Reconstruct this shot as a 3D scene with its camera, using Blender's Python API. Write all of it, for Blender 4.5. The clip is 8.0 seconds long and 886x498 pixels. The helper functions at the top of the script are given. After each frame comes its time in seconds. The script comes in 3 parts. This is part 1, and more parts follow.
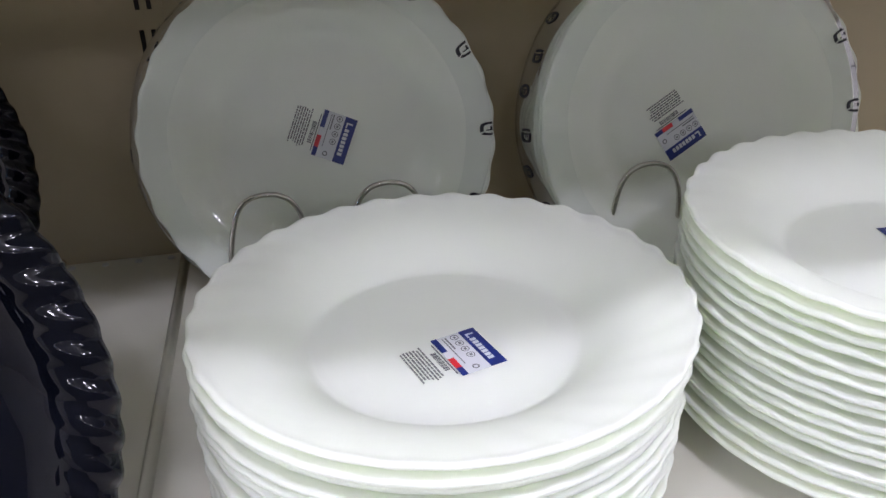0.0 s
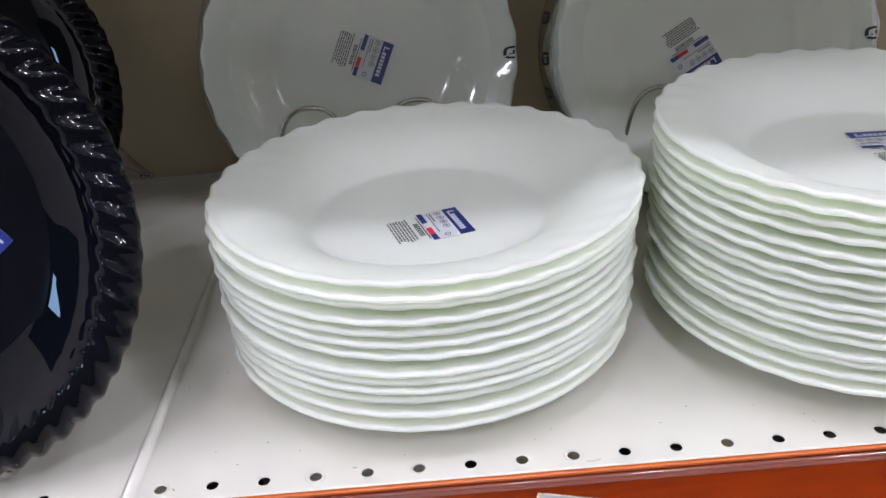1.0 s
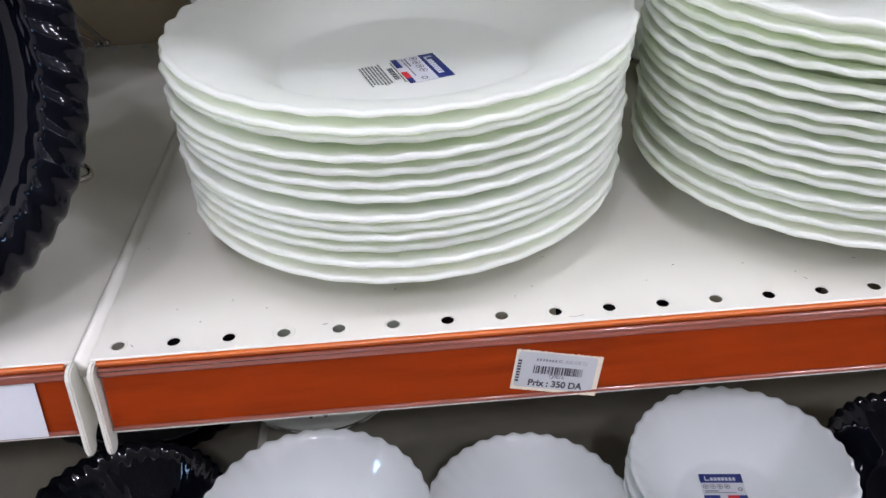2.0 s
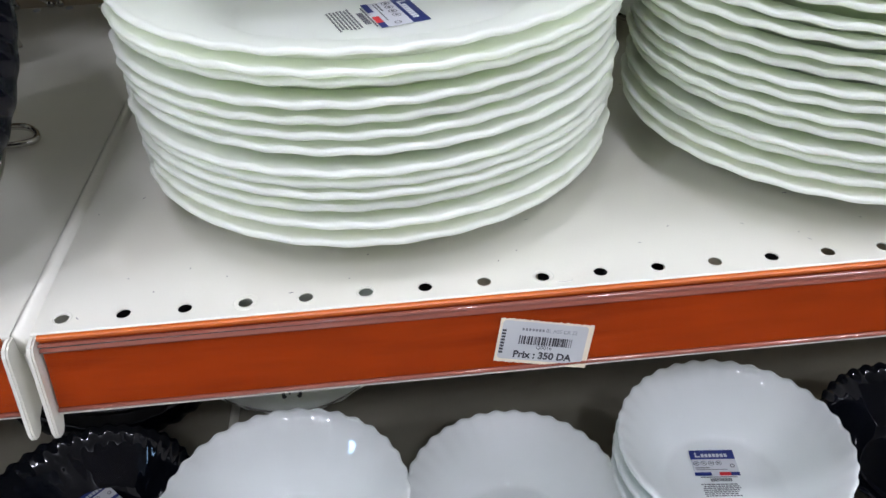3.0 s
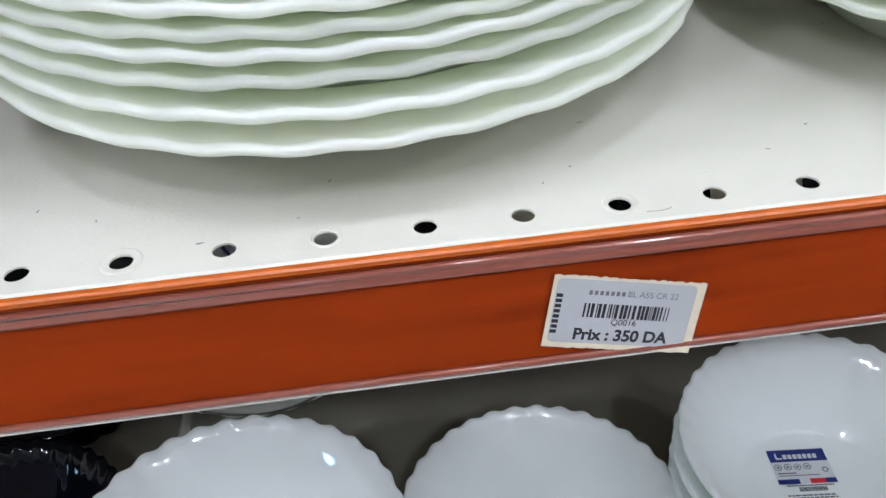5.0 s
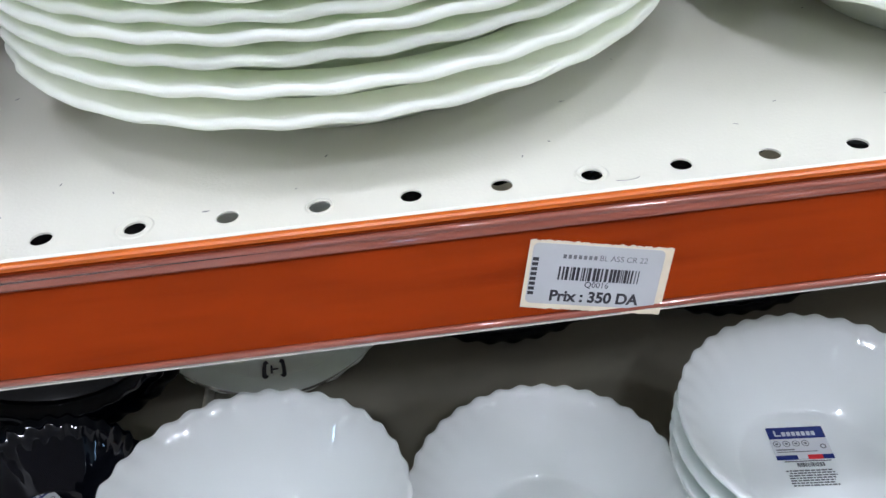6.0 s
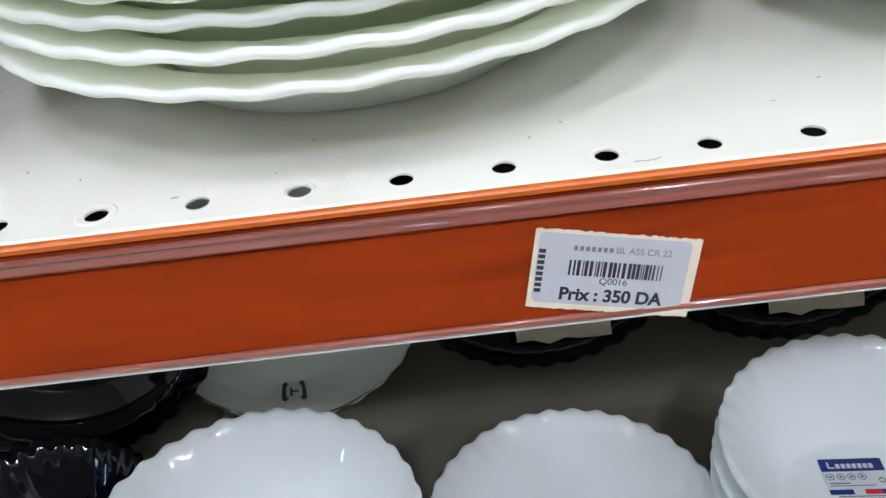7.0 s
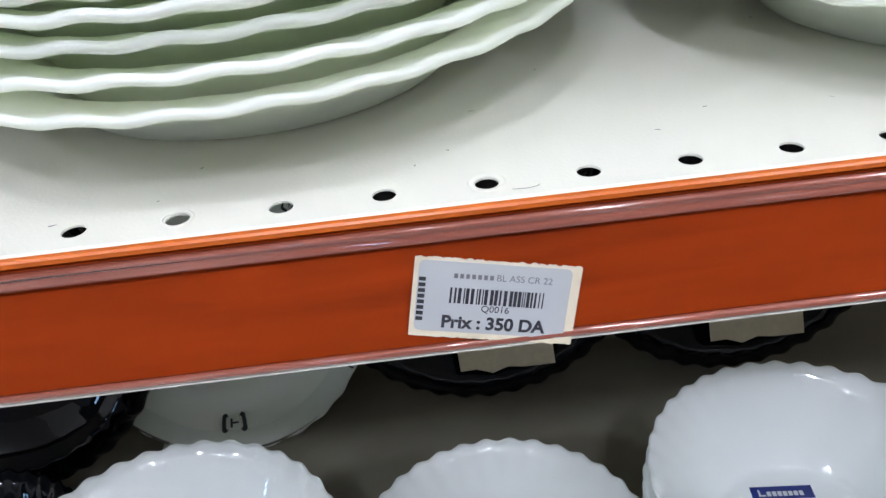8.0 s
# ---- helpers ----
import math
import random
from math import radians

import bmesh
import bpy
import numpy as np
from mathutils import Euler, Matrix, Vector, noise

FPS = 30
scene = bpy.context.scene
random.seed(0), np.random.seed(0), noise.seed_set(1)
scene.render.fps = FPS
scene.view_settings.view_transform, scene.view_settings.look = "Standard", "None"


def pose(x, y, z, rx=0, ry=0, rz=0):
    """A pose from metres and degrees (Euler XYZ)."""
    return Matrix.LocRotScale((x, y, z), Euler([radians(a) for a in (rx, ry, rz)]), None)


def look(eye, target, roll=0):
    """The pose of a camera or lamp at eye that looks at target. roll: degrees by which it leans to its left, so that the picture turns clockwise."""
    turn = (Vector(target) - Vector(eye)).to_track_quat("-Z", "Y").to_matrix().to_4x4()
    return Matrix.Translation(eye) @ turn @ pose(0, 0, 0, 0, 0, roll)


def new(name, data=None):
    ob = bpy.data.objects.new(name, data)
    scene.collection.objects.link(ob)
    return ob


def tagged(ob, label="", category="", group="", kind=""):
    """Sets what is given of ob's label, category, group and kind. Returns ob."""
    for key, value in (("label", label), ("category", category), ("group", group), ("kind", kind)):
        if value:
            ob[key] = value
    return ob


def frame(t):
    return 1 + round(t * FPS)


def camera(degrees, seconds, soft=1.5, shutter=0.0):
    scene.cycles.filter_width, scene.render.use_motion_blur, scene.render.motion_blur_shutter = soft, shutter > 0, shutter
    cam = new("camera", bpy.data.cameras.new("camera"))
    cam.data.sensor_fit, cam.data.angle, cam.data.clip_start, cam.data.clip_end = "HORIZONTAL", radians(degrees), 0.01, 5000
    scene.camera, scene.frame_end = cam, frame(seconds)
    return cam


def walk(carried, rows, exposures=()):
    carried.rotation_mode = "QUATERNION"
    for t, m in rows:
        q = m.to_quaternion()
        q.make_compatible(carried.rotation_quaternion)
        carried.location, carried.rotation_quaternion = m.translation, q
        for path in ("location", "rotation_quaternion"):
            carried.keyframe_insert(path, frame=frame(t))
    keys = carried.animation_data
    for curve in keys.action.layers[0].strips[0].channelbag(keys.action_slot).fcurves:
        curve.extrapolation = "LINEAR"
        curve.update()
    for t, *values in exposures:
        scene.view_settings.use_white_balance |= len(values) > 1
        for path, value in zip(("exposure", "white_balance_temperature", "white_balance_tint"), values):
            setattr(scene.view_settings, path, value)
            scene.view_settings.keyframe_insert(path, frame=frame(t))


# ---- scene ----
cam = camera(56.2, 8.0)
PATH = [
    (0, (0.083, -0.219, 1.302), (0.396, 1.528, 0.38), -1.9),
    (0.5, (0.126, -0.288, 1.279), (0.189, 1.475, 0.337), -4.1),
    (1, (0.141, -0.303, 1.283), (0.161, 1.456, 0.331), -4.3),
    (1.5, (0.143, -0.306, 1.264), (0.159, 1.401, 0.221), -4.4),
    (2, (0.138, -0.296, 1.242), (0.203, 1.354, 0.113), -3.1),
    (2.2, (0.137, -0.295, 1.238), (0.214, 1.347, 0.098), -2.8),
    (3.3, (0.14, -0.242, 1.186), (0.299, 1.347, -0.018), -2.4),
    (3.5, (0.14, -0.212, 1.158), (0.398, 1.338, -0.079), -0.9),
    (4, (0.139, -0.176, 1.13), (0.398, 1.372, -0.109), -1.5),
    (4.5, (0.137, -0.159, 1.112), (0.384, 1.396, -0.121), -0.4),
    (4.7, (0.137, -0.161, 1.115), (0.346, 1.41, -0.105), -1.6),
    (5.8, (0.15, -0.191, 1.127), (0.199, 1.414, -0.064), -5.7),
    (6, (0.149, -0.19, 1.124), (0.219, 1.405, -0.08), -5.3),
    (6.5, (0.156, -0.187, 1.114), (0.195, 1.436, -0.054), -5.9),
    (7, (0.161, -0.176, 1.099), (0.132, 1.473, -0.033), -7.2),
    (7.5, (0.16, -0.157, 1.09), (0.227, 1.491, -0.04), -5.2),
    (8, (0.184, -0.177, 1.096), (0.22, 1.507, 0.017), -6.1),
]
walk(cam, [(t, look(eye, target, roll)) for t, eye, target, roll in PATH],
     [(0.0, 0.33, 6520, 10), (0.5, 0.11, 6480, 10), (2.0, 0.08, 6480, 9), (3.4, 0.11, 6400, 2), (4.7, 0.07, 6370, 1), (5.8, 0.18, 6320, 1), (7.0, 0.26, 6320, 1), (8.0, 0.29, 6320, 1)])

# ---- light ----
scene.cycles.max_bounces, scene.cycles.diffuse_bounces, scene.cycles.transmission_bounces = 20, 12, 16
world = bpy.data.worlds.new("world")
scene.world = world
world.use_nodes = True
world.node_tree.nodes["Background"].inputs[0].default_value = (0.75, 0.85, 1.0, 1)
world.node_tree.nodes["Background"].inputs[1].default_value = 0.05
scene.view_settings.exposure = 0.17

CEILING = 3.2
ROWS_OF_LAMPS = ((-0.80, 29.5, (-2.8, -1.4, 0.0, 1.4, 2.8)), (-1.93, 51.0, (-1.7, 0.25, 2.2)), (-4.5, 20.0, (-2.0, 0.0, 2.0)))
LAMPS = [(x, y, w) for y, w, row in ROWS_OF_LAMPS for x in row]
for x, y, w in LAMPS:
    bulb = bpy.data.lights.new("bulb", "POINT")
    bulb.energy, bulb.color, bulb.shadow_soft_size = w, (0.94, 0.92, 1.11), 0.10
    new("bulb", bulb).location = (x, y, CEILING - 0.16)


# daylight of the shop front, in the west wall's window
sky = bpy.data.lights.new("window_light", "AREA")
sky.shape, sky.size, sky.size_y, sky.energy, sky.color = "RECTANGLE", 0.20, 0.32, 3.6, (0.38, 0.61, 1.0)
new("window_light", sky).matrix_basis = look((-3.98, -1.6, 1.55), (0, -1.6, 1.55))


# ---- materials ----
def material(name, colour, rough=0.5, metal=0.0, grain=0.0, scale=40.0, bump=0.0, bump_scale=200.0, coat=0.0, transmission=0.0, ior=1.5,
             subsurface=0.0, radius=(0.01, 0.01, 0.01), rough_var=0.0, stain_sheen=None, stain_sheen_scale=6.0, stain_sheen_amount=0.0, object_var=0.0, stretch=None):
    mat = bpy.data.materials.new(name)
    mat.use_nodes = True
    nt = mat.node_tree
    n, l = nt.nodes, nt.links
    b = n["Principled BSDF"]
    b.inputs["Base Color"].default_value = (*colour, 1)
    b.inputs["Roughness"].default_value = rough
    b.inputs["Metallic"].default_value = metal
    b.inputs["Coat Weight"].default_value = coat
    b.inputs["Coat Roughness"].default_value = 0.02
    b.inputs["Transmission Weight"].default_value = transmission
    b.inputs["IOR"].default_value = ior
    b.inputs["Subsurface Weight"].default_value = subsurface
    b.inputs["Subsurface Radius"].default_value = radius
    b.inputs["Subsurface Scale"].default_value = 1.0
    if grain or stain_sheen or bump or rough_var or object_var:
        tc = n.new("ShaderNodeTexCoord")
        co = n.new("ShaderNodeMapping")
        l.new(tc.outputs["Object"], co.inputs["Vector"])
        co.inputs["Scale"].default_value = stretch or (1, 1, 1)
        last = None
        rgb = n.new("ShaderNodeRGB")
        rgb.outputs[0].default_value = (*colour, 1)
        last = rgb.outputs[0]
        if grain:
            t = n.new("ShaderNodeTexNoise")
            t.inputs["Scale"].default_value, t.inputs["Detail"].default_value = scale, 6
            l.new(co.outputs["Vector"], t.inputs["Vector"])
            hsv = n.new("ShaderNodeHueSaturation")
            mr = n.new("ShaderNodeMapRange")
            mr.inputs["From Min"].default_value, mr.inputs["From Max"].default_value = 0.3, 0.7
            mr.inputs["To Min"].default_value, mr.inputs["To Max"].default_value = 1 - grain, 1 + grain
            l.new(t.outputs["Fac"], mr.inputs["Value"])
            l.new(mr.outputs["Result"], hsv.inputs["Value"])
            l.new(last, hsv.inputs["Color"])
            last = hsv.outputs["Color"]
        # second tone: stains on the paints, reflection bands on the orange card
        if stain_sheen:
            t = n.new("ShaderNodeTexNoise")
            t.inputs["Scale"].default_value, t.inputs["Detail"].default_value = stain_sheen_scale, 8
            l.new(co.outputs["Vector"], t.inputs["Vector"])
            mr = n.new("ShaderNodeMapRange")
            mr.inputs["From Min"].default_value, mr.inputs["From Max"].default_value = 0.52, 0.75
            mr.inputs["To Min"].default_value, mr.inputs["To Max"].default_value = 0.0, stain_sheen_amount
            l.new(t.outputs["Fac"], mr.inputs["Value"])
            mix = n.new("ShaderNodeMix")
            mix.data_type = "RGBA"
            l.new(mr.outputs["Result"], mix.inputs["Factor"])
            l.new(last, mix.inputs[6])
            mix.inputs[7].default_value = (*stain_sheen, 1)
            last = mix.outputs[2]
        if object_var:
            info = n.new("ShaderNodeObjectInfo")
            hsv = n.new("ShaderNodeHueSaturation")
            mr = n.new("ShaderNodeMapRange")
            mr.inputs["To Min"].default_value, mr.inputs["To Max"].default_value = 1 - object_var, 1 + object_var
            l.new(info.outputs["Random"], mr.inputs["Value"])
            l.new(mr.outputs["Result"], hsv.inputs["Value"])
            l.new(last, hsv.inputs["Color"])
            last = hsv.outputs["Color"]
        l.new(last, b.inputs["Base Color"])
        if rough_var:
            t = n.new("ShaderNodeTexNoise")
            t.inputs["Scale"].default_value, t.inputs["Detail"].default_value = 25, 5
            l.new(co.outputs["Vector"], t.inputs["Vector"])
            mr = n.new("ShaderNodeMapRange")
            mr.inputs["To Min"].default_value, mr.inputs["To Max"].default_value = max(0, rough - rough_var), rough + rough_var
            l.new(t.outputs["Fac"], mr.inputs["Value"])
            l.new(mr.outputs["Result"], b.inputs["Roughness"])
        if bump:
            t = n.new("ShaderNodeTexNoise")
            t.inputs["Scale"].default_value, t.inputs["Detail"].default_value = bump_scale, 4
            l.new(co.outputs["Vector"], t.inputs["Vector"])
            bp = n.new("ShaderNodeBump")
            bp.inputs["Strength"].default_value, bp.inputs["Distance"].default_value = bump, 0.0006
            l.new(t.outputs["Fac"], bp.inputs["Height"])
            l.new(bp.outputs["Normal"], b.inputs["Normal"])
    return mat


def translucent(mat, colour, share, polish=0.045, shine=0.065):
    """Lets a share of the light through, tinted, as milky glass does."""
    nt = mat.node_tree
    out, b = nt.nodes["Material Output"], nt.nodes["Principled BSDF"]
    tr, mix = nt.nodes.new("ShaderNodeBsdfTranslucent"), nt.nodes.new("ShaderNodeMixShader")
    tr.inputs["Color"].default_value = (*colour, 1)
    mix.inputs[0].default_value = share
    nt.links.new(b.outputs[0], mix.inputs[1])
    nt.links.new(tr.outputs[0], mix.inputs[2])
    # the polished skin over it
    gloss, skin = [nt.nodes.new("ShaderNode" + k) for k in ("BsdfGlossy", "MixShader")]
    b.inputs["Specular IOR Level"].default_value = 0.0
    gloss.inputs["Roughness"].default_value = polish
    skin.inputs[0].default_value = shine
    for link in b.inputs["Normal"].links:
        nt.links.new(link.from_socket, gloss.inputs["Normal"])
    nt.links.new(mix.outputs[0], skin.inputs[1])
    nt.links.new(gloss.outputs[0], skin.inputs[2])
    nt.links.new(skin.outputs[0], out.inputs[0])
    return mat


OPAL = material("opal_glass", (0.965, 0.965, 1.0), 0.03, grain=0.008, scale=30, object_var=0.012, bump=0.06, bump_scale=60)
OPAL = translucent(OPAL, (0.955, 1.0, 0.850), 0.54)
BOWL_GLASS = material("bowl_glass", (0.950, 0.968, 0.972), 0.03, grain=0.006, scale=30, object_var=0.01, bump=0.08, bump_scale=45)
BOWL_GLASS = translucent(BOWL_GLASS, (0.95, 0.995, 0.960), 0.40, 0.030, 0.085)
DARK = material("dark_glass", (0.0015, 0.002, 0.004), 0.012, ior=1.32, grain=0.2, scale=30)
PANEL = material("cream_panel", (0.44, 0.375, 0.250), 0.55, grain=0.03, scale=8, stain_sheen=(0.26, 0.22, 0.16), stain_sheen_scale=5, stain_sheen_amount=0.25, bump=0.10, bump_scale=900)
# shelf paint darkened for the shade under the shelf above
SHADED_SHELF = material("shaded_shelf_paint", (0.20, 0.185, 0.145), 0.45, grain=0.05, scale=9, stain_sheen=(0.11, 0.10, 0.08), stain_sheen_scale=7, stain_sheen_amount=0.5, bump=0.10, bump_scale=900)
SHELF = material("shelf_paint", (0.61, 0.602, 0.530), 0.42, grain=0.02, scale=10, stain_sheen=(0.60, 0.55, 0.44), stain_sheen_scale=14, stain_sheen_amount=0.22, bump=0.12, bump_scale=900, rough_var=0.08)
RAIL = material("orange_plastic", (0.44, 0.090, 0.004), 0.35, grain=0.05, scale=30, stretch=(0.25, 8, 8))
# darker bands put the holder's uneven reflections into the card's colour
ORANGE = material("orange_card", (0.37, 0.047, 0.004), 0.55, ior=1.25, grain=0.10, scale=22, stain_sheen=(0.15, 0.014, 0.002), stain_sheen_scale=11, stain_sheen_amount=0.9, stretch=(1.1, 9, 9), bump=0.05, bump_scale=300)


def clear(name, tint, rough, ior, milk=0.0, milk_colour=(1, 1, 1)):
    """Thin clear plastic: see-through, with a sharp gloss, and a share of milky haze."""
    mat = bpy.data.materials.new(name)
    mat.use_nodes = True
    nt = mat.node_tree
    b, out = nt.nodes["Principled BSDF"], nt.nodes["Material Output"]
    b.inputs["Base Color"].default_value = (*milk_colour, 1)
    b.inputs["Roughness"].default_value = rough
    see, gloss, fr, m1, m2 = [nt.nodes.new("ShaderNode" + k) for k in ("BsdfTransparent", "BsdfGlossy", "Fresnel", "MixShader", "MixShader")]
    see.inputs["Color"].default_value = (*tint, 1)
    gloss.inputs["Roughness"].default_value = rough
    fr.inputs["IOR"].default_value = ior
    m2.inputs[0].default_value = milk
    nt.links.new(fr.outputs[0], m1.inputs[0])
    nt.links.new(see.outputs[0], m1.inputs[1])
    nt.links.new(gloss.outputs[0], m1.inputs[2])
    nt.links.new(m1.outputs[0], m2.inputs[1])
    nt.links.new(b.outputs[0], m2.inputs[2])
    nt.links.new(m2.outputs[0], out.inputs[0])
    return mat


PLASTIC = clear("clear_plastic", (0.97, 0.95, 0.94), 0.10, 1.18, 0.0)
LIP = material("milky_plastic", (0.23, 0.068, 0.045), 0.08, coat=1.0, grain=0.05, scale=60, stretch=(0.2, 8, 8))
PAPER = material("white_paper", (0.53, 0.55, 0.57), 0.6, grain=0.015, scale=80, bump=0.05, bump_scale=500)
# sticker paper, darkened to offset strong light on the rail's front
DIM_PAPER = material("dimmed_paper", (0.37, 0.385, 0.39), 0.45, grain=0.02, scale=90, bump=0.05, bump_scale=400)
BACKING = material("label_backing", (0.58, 0.52, 0.38), 0.6, grain=0.06, scale=200)
INK = material("black_ink", (0.02, 0.02, 0.025), 0.5)
GREYINK = material("grey_ink", (0.13, 0.13, 0.14), 0.5)
BLUE = material("blue_print", (0.010, 0.022, 0.150), 0.35, grain=0.05, scale=300)
RED = material("red_print", (0.55, 0.02, 0.03), 0.4)
CHROME = material("chrome", (0.62, 0.60, 0.57), 0.12, metal=1.0, rough_var=0.06)
FILM = clear("wrap_film", (0.97, 0.98, 0.98), 0.10, 1.25, 0.05, (0.8, 0.82, 0.85))
SLOT = material("slot_dark", (0.015, 0.013, 0.012), 0.9)
CEIL = material("ceiling_paint", (0.75, 0.75, 0.73), 0.8, grain=0.03, scale=3)
FLOORM = material("floor_tile", (0.44, 0.42, 0.39), 0.25, grain=0.06, scale=5, rough_var=0.08)
# dark grey of the added panel across the aisle, keeps reflections dim
BLOCKER = material("blocker_grey", (0.20, 0.19, 0.18), 0.6, grain=0.05, scale=4)
WALLM = material("wall_paint", (0.62, 0.61, 0.58), 0.8, grain=0.04, scale=3)


# ---- mesh helpers ----
def part(name, bm, mat, parent=None, label=""):
    me = bpy.data.meshes.new(name)
    bm.to_mesh(me)
    bm.free()
    me.materials.append(mat)
    ob = new(name, me)
    if parent:
        ob.parent = parent
    if label:
        ob["label"] = label
    return ob


def smooth(ob):
    for p in ob.data.polygons:
        p.use_smooth = True
    return ob


def empty(name, m=None):
    ob = new(name)
    ob.empty_display_size = 0.02
    if m is not None:
        ob.matrix_basis = m
    return ob


def box(x0, x1, y0, y1, z0, z1, bevel=0.0, seg=2, bm=None):
    bm2 = bmesh.new()
    bmesh.ops.create_cube(bm2, size=1.0)
    for v in bm2.verts:
        v.co = Vector(((x0 + x1) / 2 + v.co.x * (x1 - x0), (y0 + y1) / 2 + v.co.y * (y1 - y0), (z0 + z1) / 2 + v.co.z * (z1 - z0)))
    if bevel:
        bmesh.ops.bevel(bm2, geom=bm2.edges[:], offset=bevel, segments=seg, affect="EDGES", profile=0.5)
    if bm is None:
        return bm2
    me = bpy.data.meshes.new("t")
    bm2.to_mesh(me)
    bm2.free()
    bm.from_mesh(me)
    bpy.data.meshes.remove(me)
    return bm


def mesh_data(name, verts, faces, mat, flat=False):
    me = bpy.data.meshes.new(name)
    me.from_pydata(verts, [], faces)
    me.materials.append(mat)
    if not flat:
        me.polygons.foreach_set("use_smooth", [True] * len(me.polygons))
    me.update()
    return me


def extrude_profile(profile, x0, x1, closed=True):
    """A run of one (y, z) profile from x0 to x1, with caps."""
    n = len(profile)
    bm = bmesh.new()
    a = [bm.verts.new((x0, y, z)) for y, z in profile]
    b = [bm.verts.new((x1, y, z)) for y, z in profile]
    for i in range(n if closed else n - 1):
        j = (i + 1) % n
        bm.faces.new((a[i], a[j], b[j], b[i]))
    if closed:
        bm.faces.new(a[::-1])
        bm.faces.new(b)
    bmesh.ops.recalc_face_normals(bm, faces=bm.faces[:])
    return bm


def wire(points, radius=0.0018, sides=10, ball=0.0):
    """A round wire bent through the points, with rounded corners."""
    pts = [Vector(p) for p in points]
    # chaikin rounding
    for _ in range(3):
        q = [pts[0]]
        for a, b in zip(pts, pts[1:]):
            q += [a.lerp(b, 0.25), a.lerp(b, 0.75)]
        pts = q + [pts[-1]]
    verts, faces = [], []
    up = Vector((0.31, 0.22, 0.93)).normalized()
    for i, p in enumerate(pts):
        d = (pts[min(i + 1, len(pts) - 1)] - pts[max(i - 1, 0)]).normalized()
        u = (up - d * up.dot(d)).normalized()
        up = u
        v = d.cross(u)
        for k in range(sides):
            a = 2 * math.pi * k / sides
            verts.append(p + radius * (math.cos(a) * u + math.sin(a) * v))
    for i in range(len(pts) - 1):
        for k in range(sides):
            k2 = (k + 1) % sides
            faces.append((i * sides + k, i * sides + k2, (i + 1) * sides + k2, (i + 1) * sides + k))
    faces.append(tuple(range(sides))[::-1])
    faces.append(tuple((len(pts) - 1) * sides + k for k in range(sides)))
    bm = bmesh.new()
    vs = [bm.verts.new(v) for v in verts]
    for f in faces:
        bm.faces.new([vs[i] for i in f])
    if ball:
        bmesh.ops.create_uvsphere(bm, u_segments=14, v_segments=10, radius=ball, matrix=Matrix.Translation(points[-1]))
    for f in bm.faces:
        f.smooth = True
    return bm


# ---- round ware ----
def turned(name, R, profile, mat, waves=38, amp_r=0.012, amp_z=0.0010, swirl=0.0, inner=0.7, rope=False, per=8):
    """A round dish from a closed (radius, height) outline: top from the middle to the rim, then the underside back; its rim is scalloped, or twisted like a rope."""
    nth = waves * per
    verts, faces = [], []
    th = np.arange(nth) * 2 * np.pi / nth
    for r, z in profile:
        w = min(1.0, max(0.0, (r - inner) / (1 - inner)))
        w = w * w * (3 - 2 * w)
        c = np.cos(waves * (th + swirl * (1 - r)))
        if rope:
            c = 2 * ((1 + c) / 2) ** 0.7 - 1
        rr = R * r * (1 + amp_r * w * c)
        zz = z + amp_z * w * c
        for a, q, h in zip(th, rr, np.broadcast_to(zz, th.shape)):
            verts.append((q * math.cos(a), q * math.sin(a), h))
    m = len(profile)
    for i in range(m - 1):
        for k in range(nth):
            k2 = (k + 1) % nth
            faces.append((i * nth + k, i * nth + k2, (i + 1) * nth + k2, (i + 1) * nth + k))
    faces.append(tuple(range(nth))[::-1])
    faces.append(tuple((m - 1) * nth + k for k in range(nth)))
    return mesh_data(name, verts, [f[::-1] for f in faces], mat)


SOUP = [(0.02, 0.0045), (0.3, 0.0043), (0.50, 0.0042), (0.545, 0.0042), (0.560, 0.0046), (0.575, 0.0058), (0.60, 0.0086), (0.65, 0.0136), (0.70, 0.0179), (0.75, 0.0211), (0.80, 0.0234), (0.85, 0.0251),
        (0.90, 0.0264), (0.945, 0.0274), (0.962, 0.0278), (0.974, 0.0285), (0.985, 0.0290), (0.995, 0.0291), (1.003, 0.0285), (1.005, 0.0275), (0.999, 0.0265), (0.98, 0.0258), (0.95, 0.0250), (0.90, 0.0238), (0.85, 0.0222), (0.80, 0.0202),
        (0.75, 0.0175), (0.70, 0.0140), (0.65, 0.0096), (0.61, 0.0048), (0.58, 0.0010), (0.56, 0.0), (0.54, 0.0), (0.52, 0.0014), (0.3, 0.0016), (0.02, 0.0016)]
FLAT = [(0.02, 0.0038), (0.3, 0.0037), (0.50, 0.0036), (0.55, 0.0039), (0.60, 0.0052), (0.65, 0.0083), (0.70, 0.0112), (0.75, 0.0129), (0.80, 0.0141), (0.85, 0.0153),
        (0.90, 0.0165), (0.95, 0.0179), (0.98, 0.0187), (0.995, 0.0190), (1.003, 0.0186), (1.004, 0.0179), (0.995, 0.0172), (0.98, 0.0169), (0.95, 0.0161), (0.90, 0.0146), (0.85, 0.0133), (0.80, 0.0120),
        (0.75, 0.0107), (0.70, 0.0089), (0.65, 0.0061), (0.61, 0.0029), (0.58, 0.0006), (0.56, 0.0), (0.54, 0.0), (0.52, 0.0014), (0.3, 0.0016), (0.02, 0.0016)]
